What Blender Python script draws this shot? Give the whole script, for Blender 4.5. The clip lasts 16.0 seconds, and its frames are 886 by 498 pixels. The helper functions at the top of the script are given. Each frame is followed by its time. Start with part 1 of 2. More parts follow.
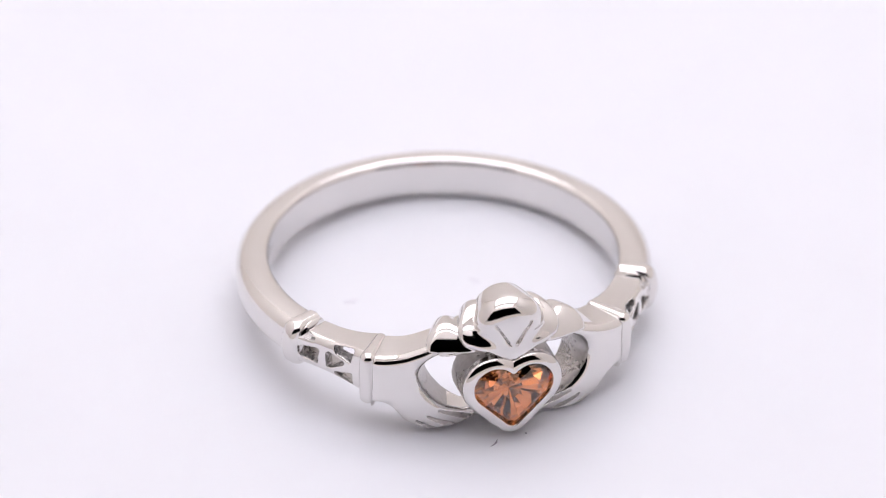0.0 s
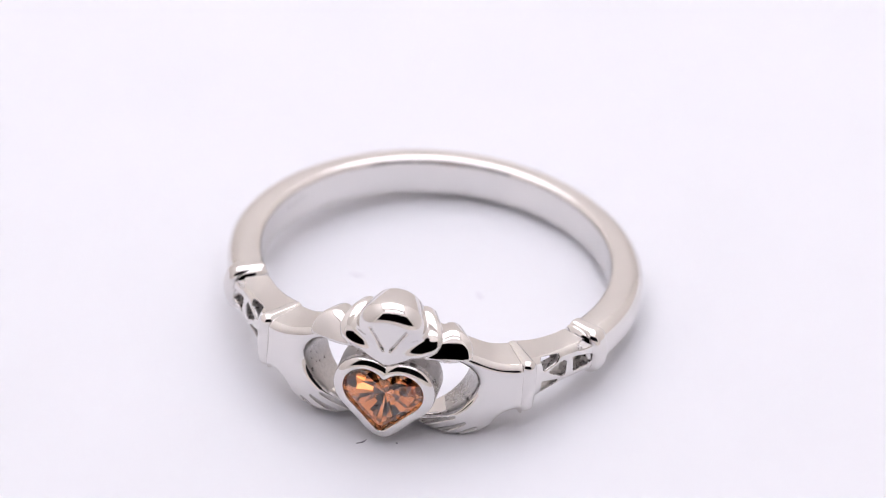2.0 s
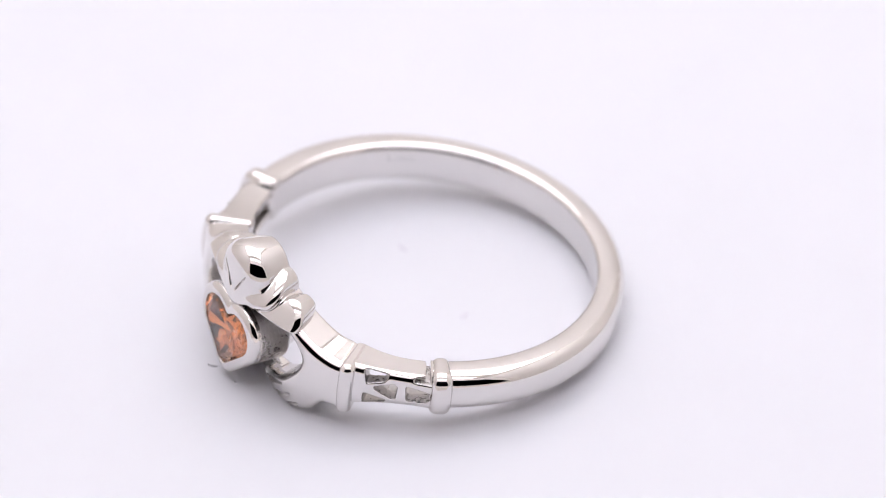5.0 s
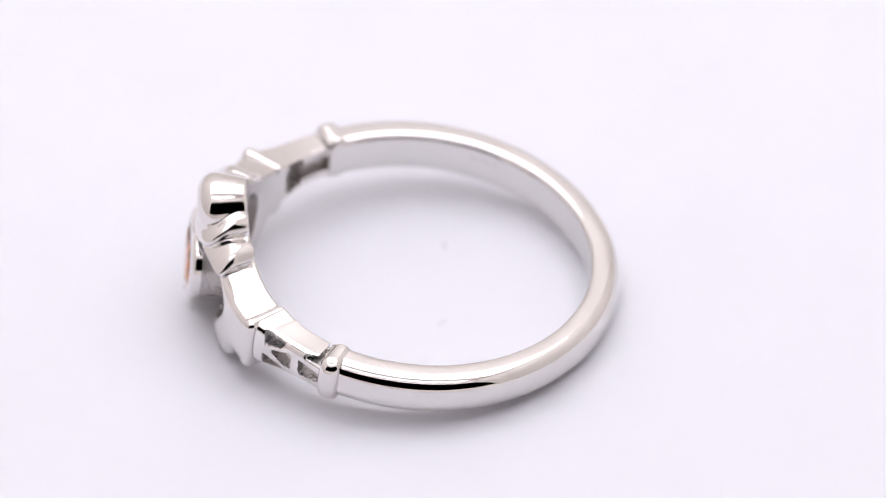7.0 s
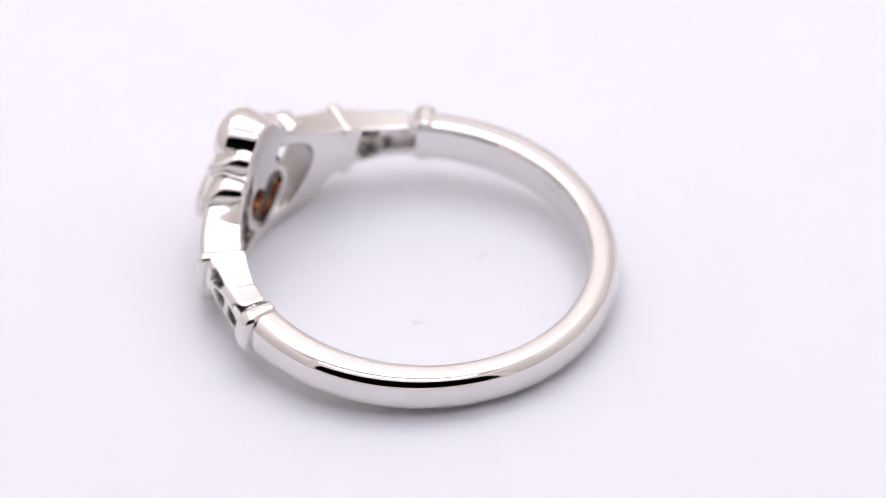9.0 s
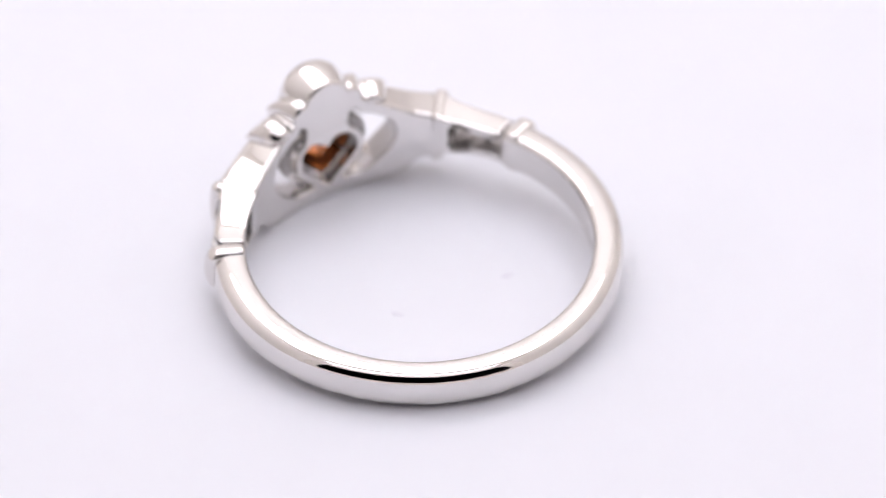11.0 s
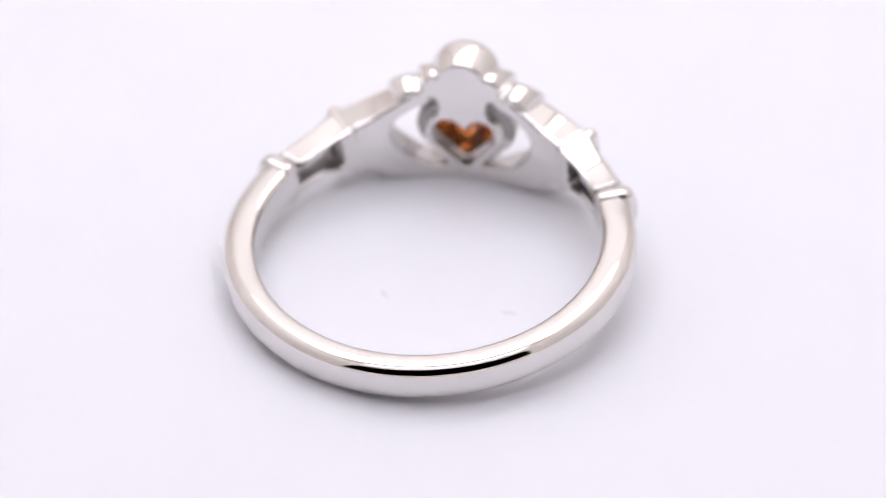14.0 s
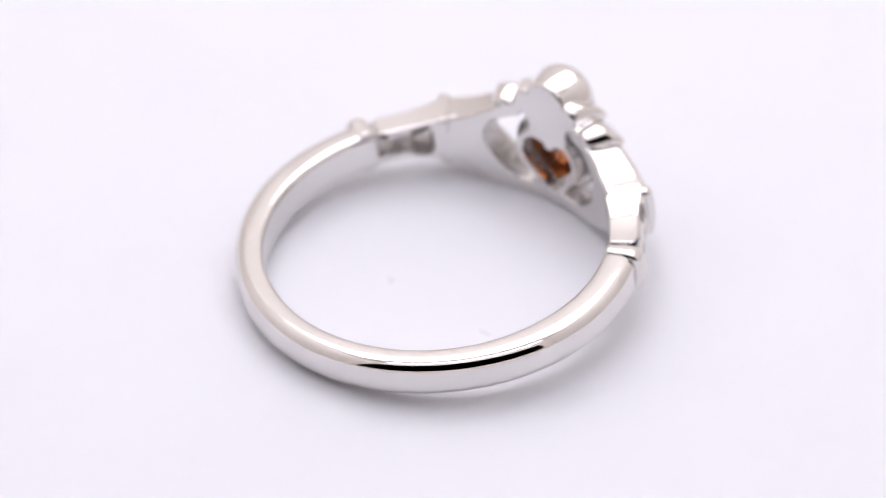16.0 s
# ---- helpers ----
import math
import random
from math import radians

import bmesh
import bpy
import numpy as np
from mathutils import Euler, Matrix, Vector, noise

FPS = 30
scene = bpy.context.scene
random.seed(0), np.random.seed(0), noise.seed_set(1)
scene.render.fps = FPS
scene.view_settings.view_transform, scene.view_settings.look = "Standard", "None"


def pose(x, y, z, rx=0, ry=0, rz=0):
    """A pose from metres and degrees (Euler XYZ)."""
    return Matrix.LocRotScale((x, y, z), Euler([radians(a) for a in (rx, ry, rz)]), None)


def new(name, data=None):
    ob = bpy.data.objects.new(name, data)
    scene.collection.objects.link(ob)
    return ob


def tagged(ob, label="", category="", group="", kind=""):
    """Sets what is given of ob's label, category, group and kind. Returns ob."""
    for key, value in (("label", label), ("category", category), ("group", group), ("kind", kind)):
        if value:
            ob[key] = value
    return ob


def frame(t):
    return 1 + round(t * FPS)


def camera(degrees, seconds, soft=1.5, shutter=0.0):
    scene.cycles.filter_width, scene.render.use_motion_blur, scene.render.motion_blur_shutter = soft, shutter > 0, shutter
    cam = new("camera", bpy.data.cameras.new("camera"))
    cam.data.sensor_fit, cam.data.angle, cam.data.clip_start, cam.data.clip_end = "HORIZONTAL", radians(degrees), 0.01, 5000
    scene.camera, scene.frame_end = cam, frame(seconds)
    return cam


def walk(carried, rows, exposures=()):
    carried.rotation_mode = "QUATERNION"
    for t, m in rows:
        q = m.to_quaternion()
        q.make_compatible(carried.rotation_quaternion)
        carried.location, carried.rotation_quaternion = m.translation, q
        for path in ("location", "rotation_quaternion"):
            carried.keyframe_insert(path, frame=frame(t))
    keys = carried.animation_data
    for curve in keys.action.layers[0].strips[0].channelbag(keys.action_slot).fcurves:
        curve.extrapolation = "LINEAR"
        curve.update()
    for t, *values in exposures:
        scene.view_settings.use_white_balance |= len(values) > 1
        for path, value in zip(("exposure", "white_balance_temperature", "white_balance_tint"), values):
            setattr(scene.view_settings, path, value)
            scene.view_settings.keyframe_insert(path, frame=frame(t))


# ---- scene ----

# ---------------------------------------------------------------- camera
LENS = 4.988
cam = camera(LENS, 16.0, soft=1.0)
CAM_POSE = pose(0, -0.40320, 0.31328, 90 - 37.593, 0, -0.074)
cam.data.dof.use_dof = True
cam.data.dof.focus_distance, cam.data.dof.aperture_fstop = 0.5006, 36
walk(cam, [(0.0, CAM_POSE), (16.0, CAM_POSE)])

# ---------------------------------------------------------------- turning
TICKS = [i * 0.25 for i in range(65)]


def turn(t):
    """Degrees by which the turntable has gone round after t seconds."""
    return -14.876 * t + 0.03645 * ((t - 8) ** 2 - 64)


def spin(t):
    return pose(0, 0, 0, 0, 0, turn(t))


# where the ring lies on the turntable at the start
RING_REST = Matrix.Translation((0.000612, -0.000572, 0.002138)) @ pose(0, 0, 0, 0, 0, 17.731) @ pose(0, 0, 0, -5.407) @ pose(-0.0001, 0, 0, 0, 2.584)

# ---------------------------------------------------------------- light
world = bpy.data.worlds.new("world")
scene.world = world
world.use_nodes = True
world.node_tree.nodes["Background"].inputs[0].default_value = (0.5, 0.5, 0.55, 1)
world.node_tree.nodes["Background"].inputs[1].default_value = 0.05
scene.view_settings.exposure = 0.0
PANEL_LIGHT, BAR_LIGHT = 2.2, 3.0


# ---------------------------------------------------------------- materials
def material(name, colour, rough, metal=0.0, grain=0.0, grain_size=800.0, bump=0.0, ior=1.45, transmission=0.0, rough_var=0.0):
    """A surface with fine and coarse variation; sizes in cycles per metre."""
    m = bpy.data.materials.new(name)
    m.use_nodes = True
    nt = m.node_tree
    b = nt.nodes["Principled BSDF"]
    b.inputs["Base Color"].default_value = (*colour, 1)
    b.inputs["Roughness"].default_value = rough
    b.inputs["Metallic"].default_value = metal
    b.inputs["IOR"].default_value = ior
    b.inputs["Transmission Weight"].default_value = transmission
    co = nt.nodes.new("ShaderNodeTexCoord")
    fine = nt.nodes.new("ShaderNodeTexNoise")
    fine.inputs["Scale"].default_value = grain_size
    fine.inputs["Detail"].default_value = 5
    coarse = nt.nodes.new("ShaderNodeTexNoise")
    coarse.inputs["Scale"].default_value = grain_size / 9
    for n in (fine, coarse):
        nt.links.new(co.outputs["Object"], n.inputs["Vector"])
    mix = nt.nodes.new("ShaderNodeMath")
    mix.operation = "ADD"
    nt.links.new(fine.outputs["Fac"], mix.inputs[0])
    nt.links.new(coarse.outputs["Fac"], mix.inputs[1])
    if grain:
        ramp = nt.nodes.new("ShaderNodeMapRange")
        ramp.inputs["From Min"].default_value, ramp.inputs["From Max"].default_value = 0.6, 1.4
        ramp.inputs["To Min"].default_value, ramp.inputs["To Max"].default_value = 1 - grain, 1 + grain
        nt.links.new(mix.outputs[0], ramp.inputs["Value"])
        mul = nt.nodes.new("ShaderNodeVectorMath")
        mul.operation = "SCALE"
        mul.inputs[0].default_value = colour
        nt.links.new(ramp.outputs[0], mul.inputs["Scale"])
        nt.links.new(mul.outputs[0], b.inputs["Base Color"])
    if rough_var:
        rr = nt.nodes.new("ShaderNodeMapRange")
        rr.inputs["From Min"].default_value, rr.inputs["From Max"].default_value = 0.6, 1.4
        rr.inputs["To Min"].default_value, rr.inputs["To Max"].default_value = max(0, rough - rough_var), rough + rough_var
        nt.links.new(mix.outputs[0], rr.inputs["Value"])
        nt.links.new(rr.outputs[0], b.inputs["Roughness"])
    if bump:
        bu = nt.nodes.new("ShaderNodeBump")
        bu.inputs["Strength"].default_value = 1.0
        bu.inputs["Distance"].default_value = bump
        nt.links.new(mix.outputs[0], bu.inputs["Height"])
        nt.links.new(bu.outputs[0], b.inputs["Normal"])
    return m


SILVER = material("polished_silver", (0.765, 0.742, 0.724), 0.035, 1.0, 0.015, 900, 0.0000003, rough_var=0.012)
# rough cast silver, its colour also lowered to put shade into recesses
SHADED_SATIN = material("shaded_unpolished_silver", (0.52, 0.50, 0.49), 0.30, 1.0, 0.15, 5000, 0.00004, rough_var=0.1)
DULL = material("dull_silver", (0.72, 0.70, 0.69), 0.22, 1.0, 0.05, 4000, 0.000004)
GEM = material("champagne_stone", (0.80, 0.26, 0.078), 0.012, ior=2.05, transmission=1.0)
TABLE = material("white_acrylic", (0.85, 0.85, 0.89), 0.35, 0.0, 0.012, 120, 0.000001)
TENT = material("white_tent_fabric", (0.87, 0.83, 0.79), 0.8, 0.0, 0.02, 60, 0.00005)
DARK = material("dark_room_paint", (0.03, 0.03, 0.035), 0.7, 0.0, 0.1, 6, 0.0002)
DUST = material("grey_dust", (0.35, 0.34, 0.38), 0.9, 0.0, 0.1, 5000)
SMUDGE = material("pale_smudge", (0.82, 0.81, 0.862), 0.7, 0.0, 0.06, 3000)


def glow(name, colour, strength):
    m = bpy.data.materials.new(name)
    m.use_nodes = True
    b = m.node_tree.nodes["Principled BSDF"]
    b.inputs["Base Color"].default_value = (0.9, 0.9, 0.9, 1)
    b.inputs["Emission Color"].default_value = (*colour, 1)
    b.inputs["Emission Strength"].default_value = strength
    return m


PANEL = glow("lamp_panel", (0.94, 0.94, 1.035), PANEL_LIGHT)
BAR = glow("lamp_bar", (0.915, 0.935, 1.11), BAR_LIGHT)


# ---------------------------------------------------------------- mesh helpers
def mesh_from(name, verts, faces, mat, smooth=True):
    me = bpy.data.meshes.new(name)
    me.from_pydata([tuple(v) for v in verts], [], [tuple(int(i) for i in f) for f in faces])
    me.update()
    if smooth:
        me.polygons.foreach_set("use_smooth", [True] * len(me.polygons))
    me.materials.append(mat)
    return me


def part(name, me, parent, label=""):
    ob = new(name, me)
    ob.parent = parent
    if label:
        tagged(ob, label)
    return ob


def box(name, x0, x1, y0, y1, z0, z1, mat, bevel=0.0):
    bm = bmesh.new()
    bmesh.ops.create_cube(bm, size=1)
    for v in bm.verts:
        v.co = ((x0 + x1) / 2 + v.co.x * (x1 - x0), (y0 + y1) / 2 + v.co.y * (y1 - y0), (z0 + z1) / 2 + v.co.z * (z1 - z0))
    if bevel:
        bmesh.ops.bevel(bm, geom=list(bm.edges), offset=bevel, segments=2, affect="EDGES")
    me = bpy.data.meshes.new(name)
    bm.to_mesh(me)
    bm.free()
    me.materials.append(mat)
    return new(name, me)


MM = 0.001


# ---- solids given by a distance function, meshed on a grid and drawn tight to the surface
def nets(fn, lo, hi, step, rounds=3):
    ax = [np.arange(lo[i] - step, hi[i] + 2 * step, step) for i in range(3)]
    X, Y, Z = np.meshgrid(*ax, indexing="ij")
    F = fn(X, Y, Z)
    inside = F < 0
    nx, ny, nz = F.shape
    corner = [(a, b, c) for a in (0, 1) for b in (0, 1) for c in (0, 1)]
    cnt = sum(inside[a:nx - 1 + a, b:ny - 1 + b, c:nz - 1 + c].astype(np.int8) for a, b, c in corner)
    cell = (cnt > 0) & (cnt < 8)
    ids = -np.ones(cell.shape, dtype=np.int64)
    ids[cell] = np.arange(cell.sum())
    ci = np.argwhere(cell)
    acc = np.zeros((len(ci), 3))
    num = np.zeros(len(ci))
    for i, ca in enumerate(corner):
        for cb in corner[i + 1:]:
            if sum(abs(p - q) for p, q in zip(ca, cb)) != 1:
                continue
            fa = F[ci[:, 0] + ca[0], ci[:, 1] + ca[1], ci[:, 2] + ca[2]]
            fb = F[ci[:, 0] + cb[0], ci[:, 1] + cb[1], ci[:, 2] + cb[2]]
            cross = (fa < 0) != (fb < 0)
            k = np.where(cross, fa / np.where(fa == fb, 1, fa - fb), 0)
            pt = np.array(ca) + k[:, None] * (np.array(cb) - np.array(ca))
            acc[cross] += pt[cross]
            num[cross] += 1
    V = (ci + acc / num[:, None]) * step + np.array([a[0] for a in ax])
    for _ in range(rounds):
        f0 = fn(V[:, 0], V[:, 1], V[:, 2])
        h = step * 0.2
        G = np.stack([fn(*(V + h * e).T) - fn(*(V - h * e).T) for e in np.eye(3)], 1) / (2 * h)
        d = G * (f0 / np.maximum((G * G).sum(1), 0.05))[:, None]
        n = np.linalg.norm(d, axis=1, keepdims=True)
        V = V - d * np.minimum(1, 0.5 * step / np.maximum(n, 1e-9)) * 0.8
    quads = []
    for axis in range(3):
        u, w = [(1, 2), (2, 0), (0, 1)][axis]
        sl0, sl1 = [slice(1, -1)] * 3, [slice(1, -1)] * 3
        sl0[axis], sl1[axis] = slice(0, -1), slice(1, None)
        a, b = inside[tuple(sl0)], inside[tuple(sl1)]
        for sign, where in ((1, a & ~b), (0, b & ~a)):
            e = np.argwhere(where)
            off = np.ones(3, dtype=int)
            off[axis] = 0
            e = e + off
            q = []
            for du, dw in ((-1, -1), (0, -1), (0, 0), (-1, 0)):
                c = e.copy()
                c[:, u] += du
                c[:, w] += dw
                q.append(ids[c[:, 0], c[:, 1], c[:, 2]])
            q = np.stack(q if sign else q[::-1], 1)
            quads.append(q)
    return V, np.concatenate(quads)


def smin(a, b, k):
    h = np.clip(0.5 + 0.5 * (b - a) / k, 0, 1)
    return b * (1 - h) + a * h - k * h * (1 - h)


def smax(a, b, k):
    return -smin(-a, -b, k)


def rmax(a, b, r):
    """Both solids' common part, its edge rounded to the radius r."""
    u, v = a + r, b + r
    return np.minimum(np.maximum(u, v), 0) + np.sqrt(np.maximum(u, 0) ** 2 + np.maximum(v, 0) ** 2) - r


def poly_sdf(x, y, pts):
    """Signed distance to a closed outline in the plane."""
    if np.ndim(x) == 3:
        return np.repeat(poly_sdf(x[:, :, 0], y[:, :, 0], pts)[:, :, None], x.shape[2], axis=2)
    d = np.full(np.shape(x), 1e9)
    s = np.ones(np.shape(x))
    n = len(pts)
    for i in range(n):
        (ax, ay), (bx, by) = pts[i], pts[i - 1]
        ex, ey, wx, wy = bx - ax, by - ay, x - ax, y - ay
        t = np.clip((wx * ex + wy * ey) / (ex * ex + ey * ey), 0, 1)
        d = np.minimum(d, (wx - ex * t) ** 2 + (wy - ey * t) ** 2)
        c1, c2, c3 = y >= ay, y < by, ex * wy > ey * wx
        s = np.where((c1 & c2 & c3) | (~c1 & ~c2 & ~c3), -s, s)
    return s * np.sqrt(d)


def smooth_line(pts, n):
    """A closed outline rounded through its points."""
    out = []
    for i in range(len(pts)):
        p0, p1, p2, p3 = (np.array(pts[(i + k) % len(pts)]) for k in (-1, 0, 1, 2))
        for j in range(n):
            t = j / n
            out.append(tuple(0.5 * (2 * p1 + (p2 - p0) * t + (2 * p0 - 5 * p1 + 4 * p2 - p3) * t * t + (3 * p1 - p0 - 3 * p2 + p3) * t ** 3)))
    return out


def slab(d2, z, z0, z1, r):
    """An outline extruded from z0 to z1 with edges of radius r."""
    a, b = d2 + r, np.abs(z - (z0 + z1) / 2) - (z1 - z0) / 2 + r
    return np.minimum(np.maximum(a, b), 0) + np.sqrt(np.maximum(a, 0) ** 2 + np.maximum(b, 0) ** 2) - r


def capsule(x, y, z, a, b, ra, rb):
    """A tapered rod with round ends."""
    a, b = np.array(a, float), np.array(b, float)
    e = b - a
    t = np.clip(((x - a[0]) * e[0] + (y - a[1]) * e[1] + (z - a[2]) * e[2]) / (e @ e), 0, 1)
    return np.sqrt((x - a[0] - e[0] * t) ** 2 + (y - a[1] - e[1] * t) ** 2 + (z - a[2] - e[2] * t) ** 2) - (ra + (rb - ra) * t)


# ---- ring space: s along the band (mm at 10 mm radius), z across it, r outwards
OVAL = 1.016


def bend(V):
    th = V[:, 0] / 10.0
    return np.stack([V[:, 2] * np.sin(th) * OVAL, -V[:, 2] * np.cos(th), V[:, 1]], 1) * MM


def S(deg):
    return math.radians(deg) * 10.0


def bent_mesh(name, fn, lo, hi, step, mat=SILVER, rough=None):
    """A solid in ring space; rough tells which of its places get the unpolished silver, darkened for shade in
    recesses.
    """
    V, Q = nets(fn, lo, hi, step)
    me = mesh_from(name, bend(V), Q[:, ::-1], mat)
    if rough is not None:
        me.materials.append(SHADED_SATIN)
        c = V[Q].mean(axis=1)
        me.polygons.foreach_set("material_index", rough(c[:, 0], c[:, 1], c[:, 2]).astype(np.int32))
    return me


R_IN, R_BAND, R_OUT, HALF = 8.65, 8.60, 10.10, 1.09


def inside(z):
    """How far the inside of the head stands back from the band's, more towards the crown."""
    u = np.clip(z, 0, 9)
    return R_IN + 0.02 + 0.14 * u / (1 + 0.25 * u)


# ---------------------------------------------------------------- the studio
def build_studio():
    """A white light tent with an open front, in a dark room."""
    w, yb, yf, h, th = 0.20, 0.25, -0.15, 0.34, 0.004
    floor = box("tent_floor", -w, w, yf, yb, -0.016, -0.012, TENT)
    back = box("wall_back", -w - th, w + th, yb, yb + th, -0.016, h, TENT)
    left = box("wall_left", -w - th, -w, yf, yb, -0.016, h, TENT)
    right = box("wall_right", w, w + th, yf, yb, -0.016, h, TENT)
    top = box("ceiling", -w - th, w + th, yf - th, yb + th, h, h + th, TENT)
    low = box("wall_front_low", -w - th, w + th, yf - th, yf, -0.016, 0.032, TENT)
    high = box("wall_front_high", -w - th, w + th, yf - th, yf, 0.213, h, TENT)
    side_l = box("wall_front_left", -w - th, -0.16, yf - th, yf, 0.032, 0.213, TENT)
    side_r = box("wall_front_right", 0.16, w + th, yf - th, yf, 0.032, 0.213, TENT)
    for o in (floor, back, left, right, top, low, high, side_l, side_r):
        tagged(o, "plain white fabric side of a light tent", "tent wall", kind="structure")
    a, b = 0.9, 0.8
    for n, q in (("room_floor", (-a, a, -b, b, -0.05, -0.03)), ("room_ceiling", (-a, a, -b, b, 0.9, 0.92)),
                 ("room_wall_back", (-a, a, b, b + 0.02, -0.05, 0.92)), ("room_wall_front", (-a, a, -b - 0.02, -b, -0.05, 0.92)),
                 ("room_wall_left", (-a - 0.02, -a, -b, b, -0.05, 0.92)), ("room_wall_right", (a, a + 0.02, -b, b, -0.05, 0.92))):
        tagged(box(n, *q, DARK), "plain dark wall of an unlit room", "room wall", kind="structure")
    lamp = tagged(new("ceiling_lamp"), "broad white glowing diffuser panel under tent ceiling", "lamp")
    lamp.matrix_basis = pose(0, 0.11, h - 0.001)
    box("diffuser", -0.18, 0.18, -0.13, 0.13, -0.006, 0.0, PANEL, 0.002).parent = lamp
    bar = tagged(new("bar_lamp"), "long bright white lamp bar above tent opening", "lamp")
    bar.matrix_basis = pose(0, -0.112, h - 0.001)
    box("tube", -0.16, 0.16, -0.018, 0.018, -0.008, 0.0, BAR, 0.003).parent = bar


def build_turntable():
    thing = tagged(new("turntable"), "round white acrylic turntable top under the ring", "turntable")
    r, n = 0.085, 128
    prof = [(0, 0), (r - 0.001, 0), (r, -0.001), (r, -0.011), (r - 0.001, -0.012), (0, -0.012)]
    verts, faces = [], []
    for a, z in prof:
        verts += [(a * math.cos(2 * math.pi * i / n), a * math.sin(2 * math.pi * i / n), z) for i in range(n)] if a else [(0, 0, z)]
    ring = [list(range(1 + k * n, 1 + (k + 1) * n)) for k in range(4)]
    for i in range(n):
        j = (i + 1) % n
        faces.append((0, ring[0][i], ring[0][j]))
        for k in range(3):
            faces.append((ring[k][i], ring[k + 1][i], ring[k + 1][j], ring[k][j]))
        faces.append((ring[3][i], len(verts) - 1, ring[3][j]))
    me = mesh_from("disc", verts, faces, TABLE, False)
    part("disc", me, thing)
    # specks of dust and a short fibre on the disc
    for name, x, y, lx, ly, rz, mat, label in (("speck", -4.06, -0.56, 0.42, 0.2, 20, SMUDGE, "faint grey smudge"), ("speck", 2.10, 1.12, 0.36, 0.2, -40, SMUDGE, "faint grey smudge"),
                                               ("fibre", 3.09, -12.0, 0.32, 0.05, 60, DUST, "short dark fibre"), ("speck", 4.6, -11.2, 0.06, 0.05, 0, DUST, "tiny dust grain")):
        n = 14
        rim = [(math.cos(2 * math.pi * i / n) * (1 + 0.3 * math.sin(3.1 * i)), math.sin(2 * math.pi * i / n) * (1 + 0.3 * math.cos(2.3 * i))) for i in range(n)]
        if name == "fibre":
            rim = [(a, b + 1.6 * a * a) for a, b in rim]
        c, s_ = math.cos(math.radians(rz)), math.sin(math.radians(rz))
        v = [((x + a * lx * k * c - b * ly * k * s_) * MM, (y + a * lx * k * s_ + b * ly * k * c) * MM, h * MM) for k, h in ((1, 0.0), (0.8, 0.02)) for a, b in rim]
        f = [(i, (i + 1) % n, n + (i + 1) % n, n + i) for i in range(n)] + [tuple(n + i for i in range(n))]
        part(name, mesh_from(name, v, f, mat), thing, label)
    return thing


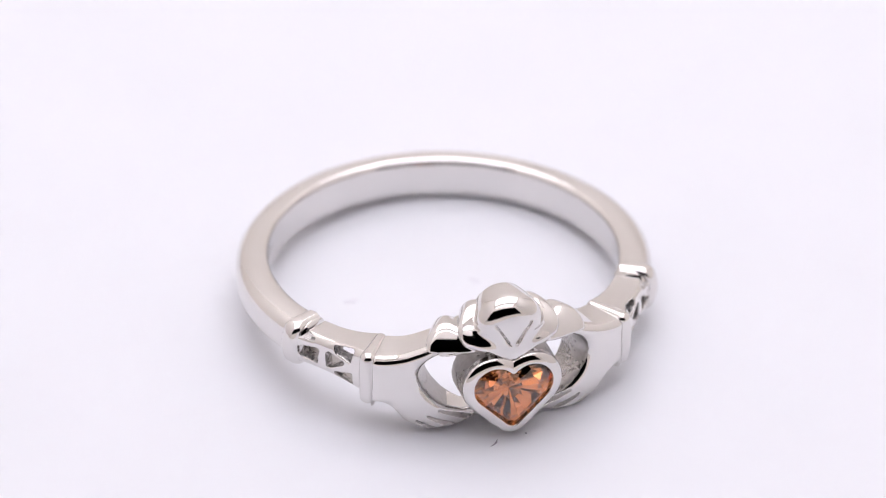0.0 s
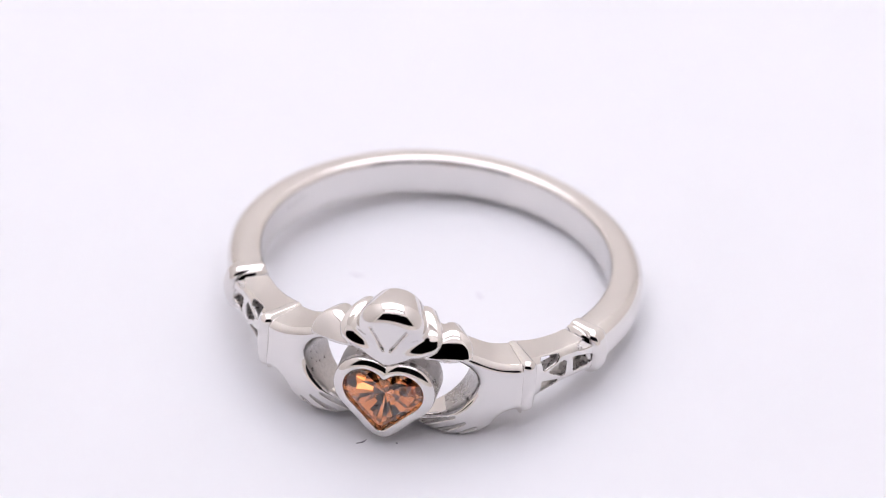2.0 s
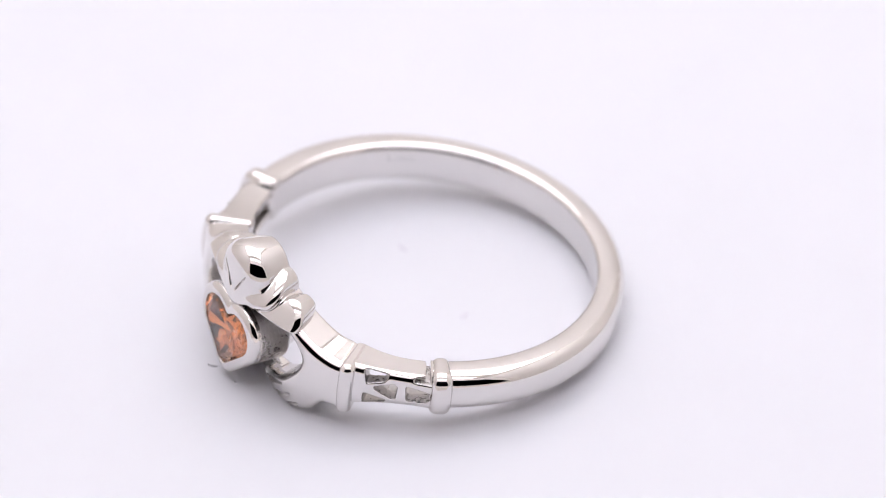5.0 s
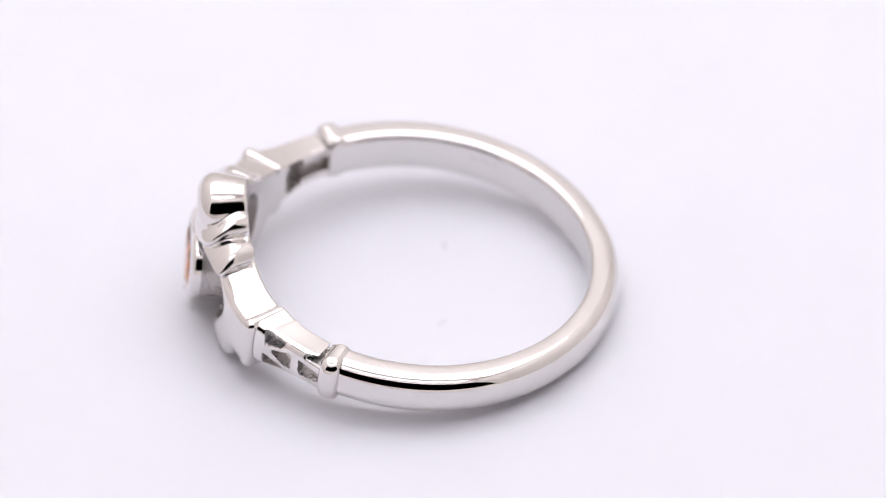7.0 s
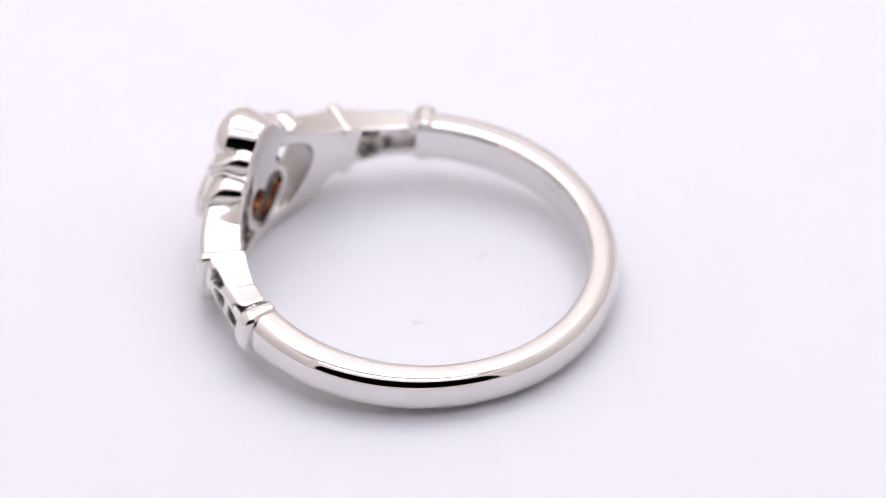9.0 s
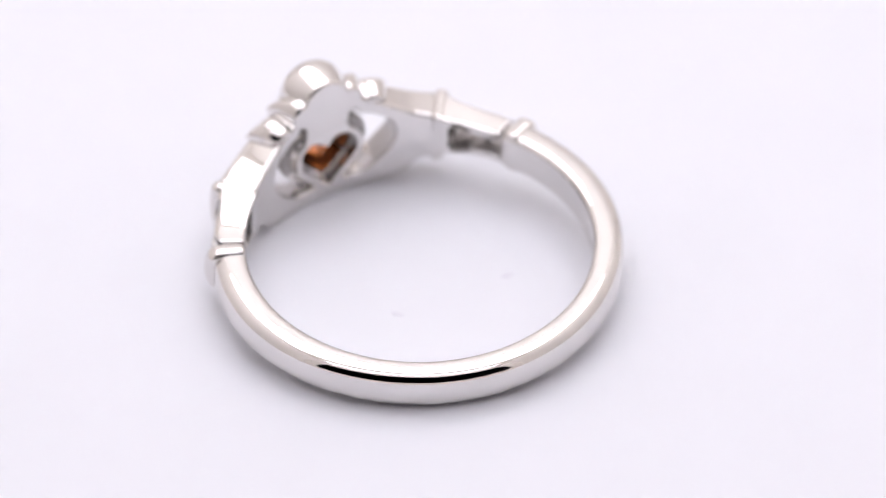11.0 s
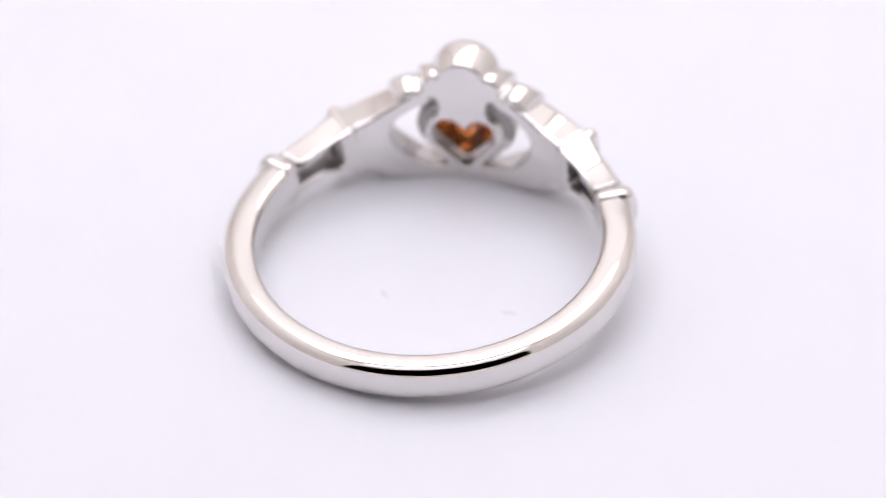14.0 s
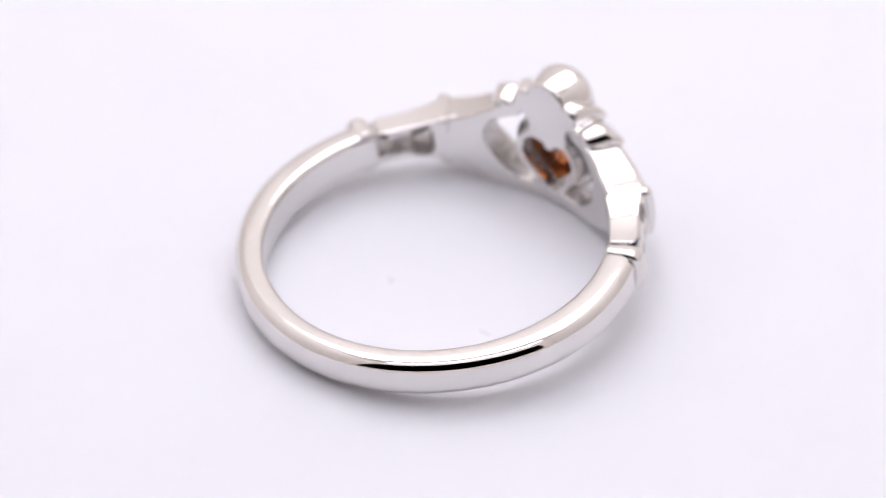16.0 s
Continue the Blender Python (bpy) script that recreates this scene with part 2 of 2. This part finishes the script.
def build_ring():
    ring = tagged(new("finger_ring"), "polished silver ring with crowned heart setting and champagne stone", "ring")
    # plain round of the band
    def band(s, z, r):
        outer = rmax(np.abs(z) - HALF, r - R_OUT + 0.07 * z * z, 0.68)
        return rmax(outer, R_BAND - r, 0.30)
    prof = []
    n = 44
    cz, cr = 0.0, (R_BAND + R_OUT) / 2
    for i in range(n):
        a = 2 * math.pi * i / n
        lo_, hi_ = 0.0, 2.0
        for _ in range(40):
            m = (lo_ + hi_) / 2
            if band(0, cz + m * math.cos(a), cr + m * math.sin(a)) < 0:
                lo_ = m
            else:
                hi_ = m
        prof.append((cz + lo_ * math.cos(a), cr + lo_ * math.sin(a)))
    seg = 200

    def stout(deg):
        """The band grows thicker from the back towards the shoulders."""
        u = min(1, max(0, (abs(deg - 180) - 35) / 60))
        return 0.96 + 0.16 * u * u * (3 - 2 * u)
    V = np.array([(S(d), z, R_BAND + (r - R_BAND) * stout(d)) for d in (60 + 240 * k / seg for k in range(seg + 1)) for z, r in prof])
    F = [(k * n + i, k * n + (i + 1) % n, (k + 1) * n + (i + 1) % n, (k + 1) * n + i) for k in range(seg) for i in range(n)]
    F += [tuple(range(n))[::-1], tuple(seg * n + i for i in range(n))]
    part("shank", mesh_from("shank", bend(V), F, SILVER), ring)

    for side in (1, -1):
        # collar bead
        def collar(s, z, r):
            c = S(63.2)
            d = rmax(np.abs(s - c) - 0.52, np.abs(z) - 1.24, 0.42)
            return rmax(rmax(d, r - 10.70 + 0.25 * z * z, 0.42), R_IN + 0.02 - r, 0.2)
        lo_s, hi_s = sorted((side * S(58), side * S(68)))
        me = bent_mesh("collar", lambda s, z, r: collar(side * s, z, r), (lo_s, -1.5, 8.4), (hi_s, 1.5, 10.9), 0.07)
        part("collar", me, ring)

        # pierced shoulder, waisted towards the collar
        holes = [[(42.3, 0.96), (47.8, 0.80), (47.0, 0.60), (43.0, 0.44)], [(45.2, 0.15), (50.0, 0.38), (50.6, 0.28), (50.4, -0.32), (49.4, -0.32)],
                 [(42.5, -0.32), (47.6, -0.60), (42.6, -0.80)], [(53.8, 0.32), (58.4, 0.18), (60.8, 0.0), (59.0, -0.30), (54.2, -0.36)], [(55.8, 0.74), (60.4, 0.92), (60.6, 0.70)]]

        def hole_sdf(s, z):
            d = np.full(np.shape(s), 9.0)
            for h in holes:
                d = np.minimum(d, poly_sdf(s, z, [(S(a), b) for a, b in h]) - 0.07)
            return d

        def shoulder(s, z, r):
            k = np.clip((s - S(38)) / (S(62) - S(38)), 0, 1)
            half = 1.10 - 0.82 * k + 0.57 * k * k
            top = 10.85 - 1.5 * k + 1.1 * k * k
            d = np.maximum(np.abs(z - 0.03) - half - 0.13, np.maximum(S(37) - s, s - S(62.5)))
            body = rmax(d, r - top + 0.12 * (z / half) ** 2, 0.34)
            body = rmax(body, R_IN - r, 0.14)
            body = smax(body, -hole_sdf(s, z), 0.1)
            # hollow inside, open towards the finger
            pocket = np.maximum(np.maximum(np.abs(z) - half + 0.36, r - 9.75), np.maximum(S(41.0) - s, s - S(60.5)))
            return smax(body, -pocket, 0.1)

        def shoulder_shaded_rough(s, z, r):
            # hole walls and hollow: rough metal, with their shade painted in by darker colour
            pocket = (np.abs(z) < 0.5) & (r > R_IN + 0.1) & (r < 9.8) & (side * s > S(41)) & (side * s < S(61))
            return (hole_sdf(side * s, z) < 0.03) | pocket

        lo_s, hi_s = sorted((side * S(37), side * S(63)))
        me = bent_mesh("shoulder", lambda s, z, r: shoulder(side * s, z, r), (lo_s, -1.4, 8.4), (hi_s, 1.4, 11.0), 0.06, rough=shoulder_shaded_rough)
        part("shoulder", me, ring)

        # cuff
        def cuff(s, z, r):
            d = rmax(np.abs(s - S(37.4)) - 0.36, np.abs(z + 0.17) - 1.48, 0.34)
            return rmax(rmax(d, r - 11.16 + 0.08 * z * z, 0.36), R_IN + 0.02 - r, 0.2)
        lo_s, hi_s = sorted((side * S(34), side * S(41)))
        me = bent_mesh("cuff", lambda s, z, r: cuff(side * s, z, r), (lo_s, -1.9, 8.4), (hi_s, 1.7, 11.4), 0.06)
        part("cuff", me, ring)

        # arm of the clasp, holding the heart
        line = [(36.8, 1.9), (29.5, 2.5), (20, 3.1), (10, 2.9), (11, 2.0), (15, 1.75), (18, 1.5), (21.4, 1.15), (23.5, 0.62), (23.8, 0.15), (22.6, -0.42), (20.5, -0.93), (17.8, -1.40),
                (14.5, -1.78), (11.5, -2.02), (8.6, -2.1), (8.0, -2.45), (10.5, -2.70), (15, -2.84), (18.5, -2.86), (22.5, -2.80), (25.4, -2.54), (27.5, -2.34), (29.4, -1.94), (31.4, -1.63), (33.4, -1.48), (35, -1.49), (36.8, -1.56)]
        line = smooth_line([(S(a), b) for a, b in line], 12)
        cuts = [((10.2, -2.40), (18.2, -1.68)), ((15.0, -2.70), (21.1, -2.04)), ((19.4, -2.90), (24.0, -2.36))]

        def arm_top(s, z):
            k = np.clip((s - S(10)) / S(27), 0, 1)
            tips = np.clip((S(21) - s) / S(11), 0, 1)
            return 10.76 + 0.24 * k - 0.5 * tips ** 1.5 - 0.05 * np.clip(-1.0 - z, 0, 2) ** 2 - 0.02 * z * z

        def arm(s, z, r):
            d = poly_sdf(s, z, line) - 0.09 * (r - 8.8) * np.clip(-z - 1.6, 0, 1)
            k = np.clip((S(36.6) - s) / S(20), 0, 1.4)
            t = arm_top(s, z)
            body = rmax(d, r - t, 0.42)
            body = rmax(body, z - 1.29 - 0.48 * k - 0.74 * k * k + 0.10 * (r - 9) + 0.06 * np.sin(np.clip((S(36.6) - s) / S(14), 0, 1) * math.pi) ** 2, 0.42)
            for (a0, z0), (a1, z1) in cuts:
                c = capsule(s, z, (r - t) * 0.7, (S(a0), z0, 0.0), (S(a1), z1, 0.02), 0.15, 0.08)
                body = smax(body, -c, 0.05)
            body = smax(body, -capsule(s, z, r, (S(35.4), -1.5, 11.05), (S(35.4), 1.1, 11.05), 0.09, 0.09), 0.06)
            return rmax(body, inside(z) - r, 0.2)

        def arm_shaded_rough(s, z, r):
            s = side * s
            # grooves painted darker as shade so they show; opening walls are rough cast too
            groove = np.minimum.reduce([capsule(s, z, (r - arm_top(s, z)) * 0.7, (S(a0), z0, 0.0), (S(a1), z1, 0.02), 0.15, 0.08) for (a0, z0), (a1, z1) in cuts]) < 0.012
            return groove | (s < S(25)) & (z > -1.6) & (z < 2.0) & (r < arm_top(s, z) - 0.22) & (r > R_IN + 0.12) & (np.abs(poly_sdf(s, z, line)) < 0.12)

        lo_s, hi_s = sorted((side * S(6), side * S(38)))
        me = bent_mesh("clasp", lambda s, z, r: arm(side * s, z, r), (lo_s, -3.3, 8.4), (hi_s, 3.0, 11.5), 0.065, rough=arm_shaded_rough)
        part("clasp", me, ring)

    # crown of five petals: drops cut straight through to the inside, with soft edges and a leaning front
    def face(z, front):
        return front - 0.055 * (4.4 - z)

    def petal(s, z, r, base, tip, rb, rt, front, soft, undercut=0.0, lean=0.05):
        d = capsule(s, z, 0.0, (*base, 0), (*tip, 0), rb, rt)
        d = d + lean * np.clip(10.6 - r, 0, 9) ** 2
        return rmax(rmax(d, r - front, soft), inside(z) + undercut * np.clip(2.5 - z, 0, 1) - r, 0.16)

    def crown(s, z, r):
        m = np.abs(s)
        # the middle petal is domed; those beside it lean back from their lower edge
        mid = petal(s, z, r, (0, 1.55), (0, 3.02), 0.16, 1.66, face(z, 11.42), 1.0, 0.0, 0.06)
        up = np.clip(z - 1.9, 0, 9)
        l2 = petal(m, z, r, (0.10, 1.60), (1.46, 2.95), 0.34, 0.92, 11.36 - 0.50 * np.clip(z - 1.98, 0, 9) ** 2, 0.34, 0.0, 0.06)
        l3 = petal(m, z, r, (0.50, 1.75), (2.90, 2.10), 0.40, 0.95, 11.28 - 0.68 * up - 0.16 * up * up - 0.10 * np.clip(m - 1.2, 0, 9), 0.30, 1.2, 0.08)
        plate = poly_sdf(m, z, [(-1, 4.3), (0.9, 4.3), (1.7, 3.7), (2.4, 3.1), (3.1, 2.75), (3.72, 2.4), (3.75, 1.85), (2.9, 1.6), (1.6, 1.5), (0.9, 1.0), (-1, 1.0)])
        plate = rmax(rmax(plate + 0.16 + 0.08 * np.clip(10.6 - r, 0, 9) ** 2, r - 11.12 + 0.8 * up + 0.10 * np.clip(m - 1.2, 0, 9), 0.40), inside(z) + 1.2 * np.clip(2.5 - z, 0, 1) * (m > 1.4) - r, 0.1)
        out = smin(smin(smin(plate, l3, 0.10), l2, 0.10), mid, 0.06 + 0.36 * np.clip((r - 10.3) / 0.7, 0, 1))
        # crisp lower edge, falling to a point over the heart
        low = 1.22 + 0.75 * np.clip((m - 0.1) / 1.0, 0, 1) - 0.06 * np.clip(m - 1.1, 0, 9)
        out = np.where(r > 10.2, rmax(out, low - z, 0.14), out)
        # incised lines on the middle petal
        cut = capsule(m, z, (r - face(z, 11.40)) * 0.3, (0.16, 2.3, 0.0), (0.80, 3.5, 0.0), 0.05, 0.04)
        return smax(out, -cut, 0.05)
    part("crown", bent_mesh("crown", crown, (-4.3, 0.9, 8.3), (4.3, 5.6, 11.9), 0.065), ring)

    # stamped marks inside the band
    for k, (a, w) in enumerate(((-109.5, 0.30), (-112.5, 0.22), (-115.0, 0.30), (-117.5, 0.22))):
        V = np.array([(S(a) + dx * w, 0.25 + dz * 0.26, R_BAND + dr) for dx in (-0.5, 0.5) for dz in (-0.5, 0.5) for dr in (-0.012, 0.1)])
        F = [(0, 1, 3, 2), (4, 6, 7, 5), (0, 4, 5, 1), (2, 3, 7, 6), (0, 2, 6, 4), (1, 5, 7, 3)]
        part("stamped_mark", mesh_from("stamped_mark", bend(V), F, DULL, False), ring, "dull stamped mark inside the band")

    # heart: two round lobes drawn to a tip; other outlines run along it at a distance
    def heart(cx, lobe, rad, tip, n, soft=0.5, round_steps=8):
        ang, dist = math.atan2(lobe - tip, cx), math.hypot(cx, lobe - tip)
        start, end = math.acos(-cx / rad), ang - math.pi + math.acos(rad / dist)
        pts = [(cx + rad * math.cos(start + (end - start) * i / n), lobe + rad * math.sin(start + (end - start) * i / n)) for i in range(n + 1)]
        half = -end
        cz = tip + soft / math.sin(half)
        for i in range(round_steps + 1):
            a = -half - (math.pi / 2 - half) * i / round_steps
            pts.append((soft * math.cos(a), cz + soft * math.sin(a)))
        pts[-1] = (0.0, cz - soft)
        return pts + [(-x, z) for x, z in pts[-2:0:-1]]
    core = heart(0.95, 0.0, 1.16, -2.60, 40)

    def flat_mesh(name, fn, lo, hi, step, rough):
        V, Q = nets(fn, lo, hi, step)
        me = mesh_from(name, np.stack([V[:, 0], -V[:, 2], V[:, 1]], 1) * MM, Q[:, ::-1], SILVER)
        me.materials.append(SHADED_SATIN)
        c = V[Q].mean(axis=1)
        me.polygons.foreach_set("material_index", rough(c[:, 0], c[:, 1], c[:, 2]).astype(np.int32))
        return me

    def bezel(x, z, q):
        d = poly_sdf(x, z, core)
        body = slab(d - 0.46, q, 9.2, 11.52, 0.26)
        body = rmax(body, 0.53 * (d - 0.46) + 0.85 * (q - 11.52) + 0.19, 0.12)
        return smax(body, -(d + 0.08 + 0.22 * np.clip(11.35 - q, 0, 9)), 0.08)
    part("bezel", flat_mesh("bezel", bezel, (-2.8, -3.1, 9.0), (2.8, 1.9, 11.8), 0.065, lambda x, z, q: (q < 10.95) & (z > -0.9 + 0.5 * np.sin(5 * x))), ring)

    # seat behind the heart, joined to both clasps, with a heart-shaped opening
    def seat(s, z, r):
        d = poly_sdf(s, z, core)
        body = smin(d - 0.12, np.maximum(np.abs(z + 2.45) - 0.42, np.abs(s) - S(16)), 0.3)
        body = smin(body, np.maximum(np.abs(z - 1.3) - 0.9, np.abs(s) - 1.35), 0.3)
        body = slab(body, r - inside(z) + R_IN, R_IN + 0.03, 9.3, 0.06)
        return smax(body, -(d + 0.26), 0.1)
    part("seat", bent_mesh("seat", seat, (-3, -3, 8.4), (3, 2.6, 10.7), 0.07), ring)

    # stone: table, crown facets, girdle, pavilion drawn to a keel
    g = heart(0.93, 0.0, 1.18, -2.50, 5, 0.5, 1)
    zc = -0.58
    rows = [(0.66, 11.64), (0.84, 11.53), (0.99, 11.28), (0.99, 11.22), (0.30, 9.80)]
    V, F = [], []
    m = len(g)
    for j, (k, q) in enumerate(rows):
        for i in range(m):
            h = 0.5 if j == 1 else 0.0
            x = g[i][0] * (1 - h) + g[(i + 1) % m][0] * h
            z = g[i][1] * (1 - h) + g[(i + 1) % m][1] * h
            V.append((x * k, -q, zc + (z - zc) * k))
    for j in range(len(rows) - 1):
        for i in range(m):
            a, b = j * m + i, j * m + (i + 1) % m
            c, d = a + m, b + m
            if j == 0:
                F += [(a, b, c), (b, d, c)]
            elif j == 1:
                F += [(a, d, c), (a, b, d)]
            else:
                F.append((a, b, d, c))
    V += [(0, -11.64, zc), (0, -9.36, zc)]
    for i in range(m):
        F.append((len(V) - 2, (i + 1) % m, i))
        F.append((len(V) - 1, (len(rows) - 1) * m + i, (len(rows) - 1) * m + (i + 1) % m))
    me = mesh_from("gemstone", np.array(V) * MM, F, GEM, False)
    bm = bmesh.new()
    bm.from_mesh(me)
    bmesh.ops.recalc_face_normals(bm, faces=bm.faces)
    bm.to_mesh(me)
    bm.free()
    part("gemstone", me, ring, "faceted heart-cut champagne orange stone")
    return ring


build_studio()
turntable = build_turntable()
finger_ring = build_ring()


def motions():
    walk(turntable, [(t, spin(t)) for t in TICKS])
    walk(finger_ring, [(t, spin(t) @ RING_REST) for t in TICKS])


motions()
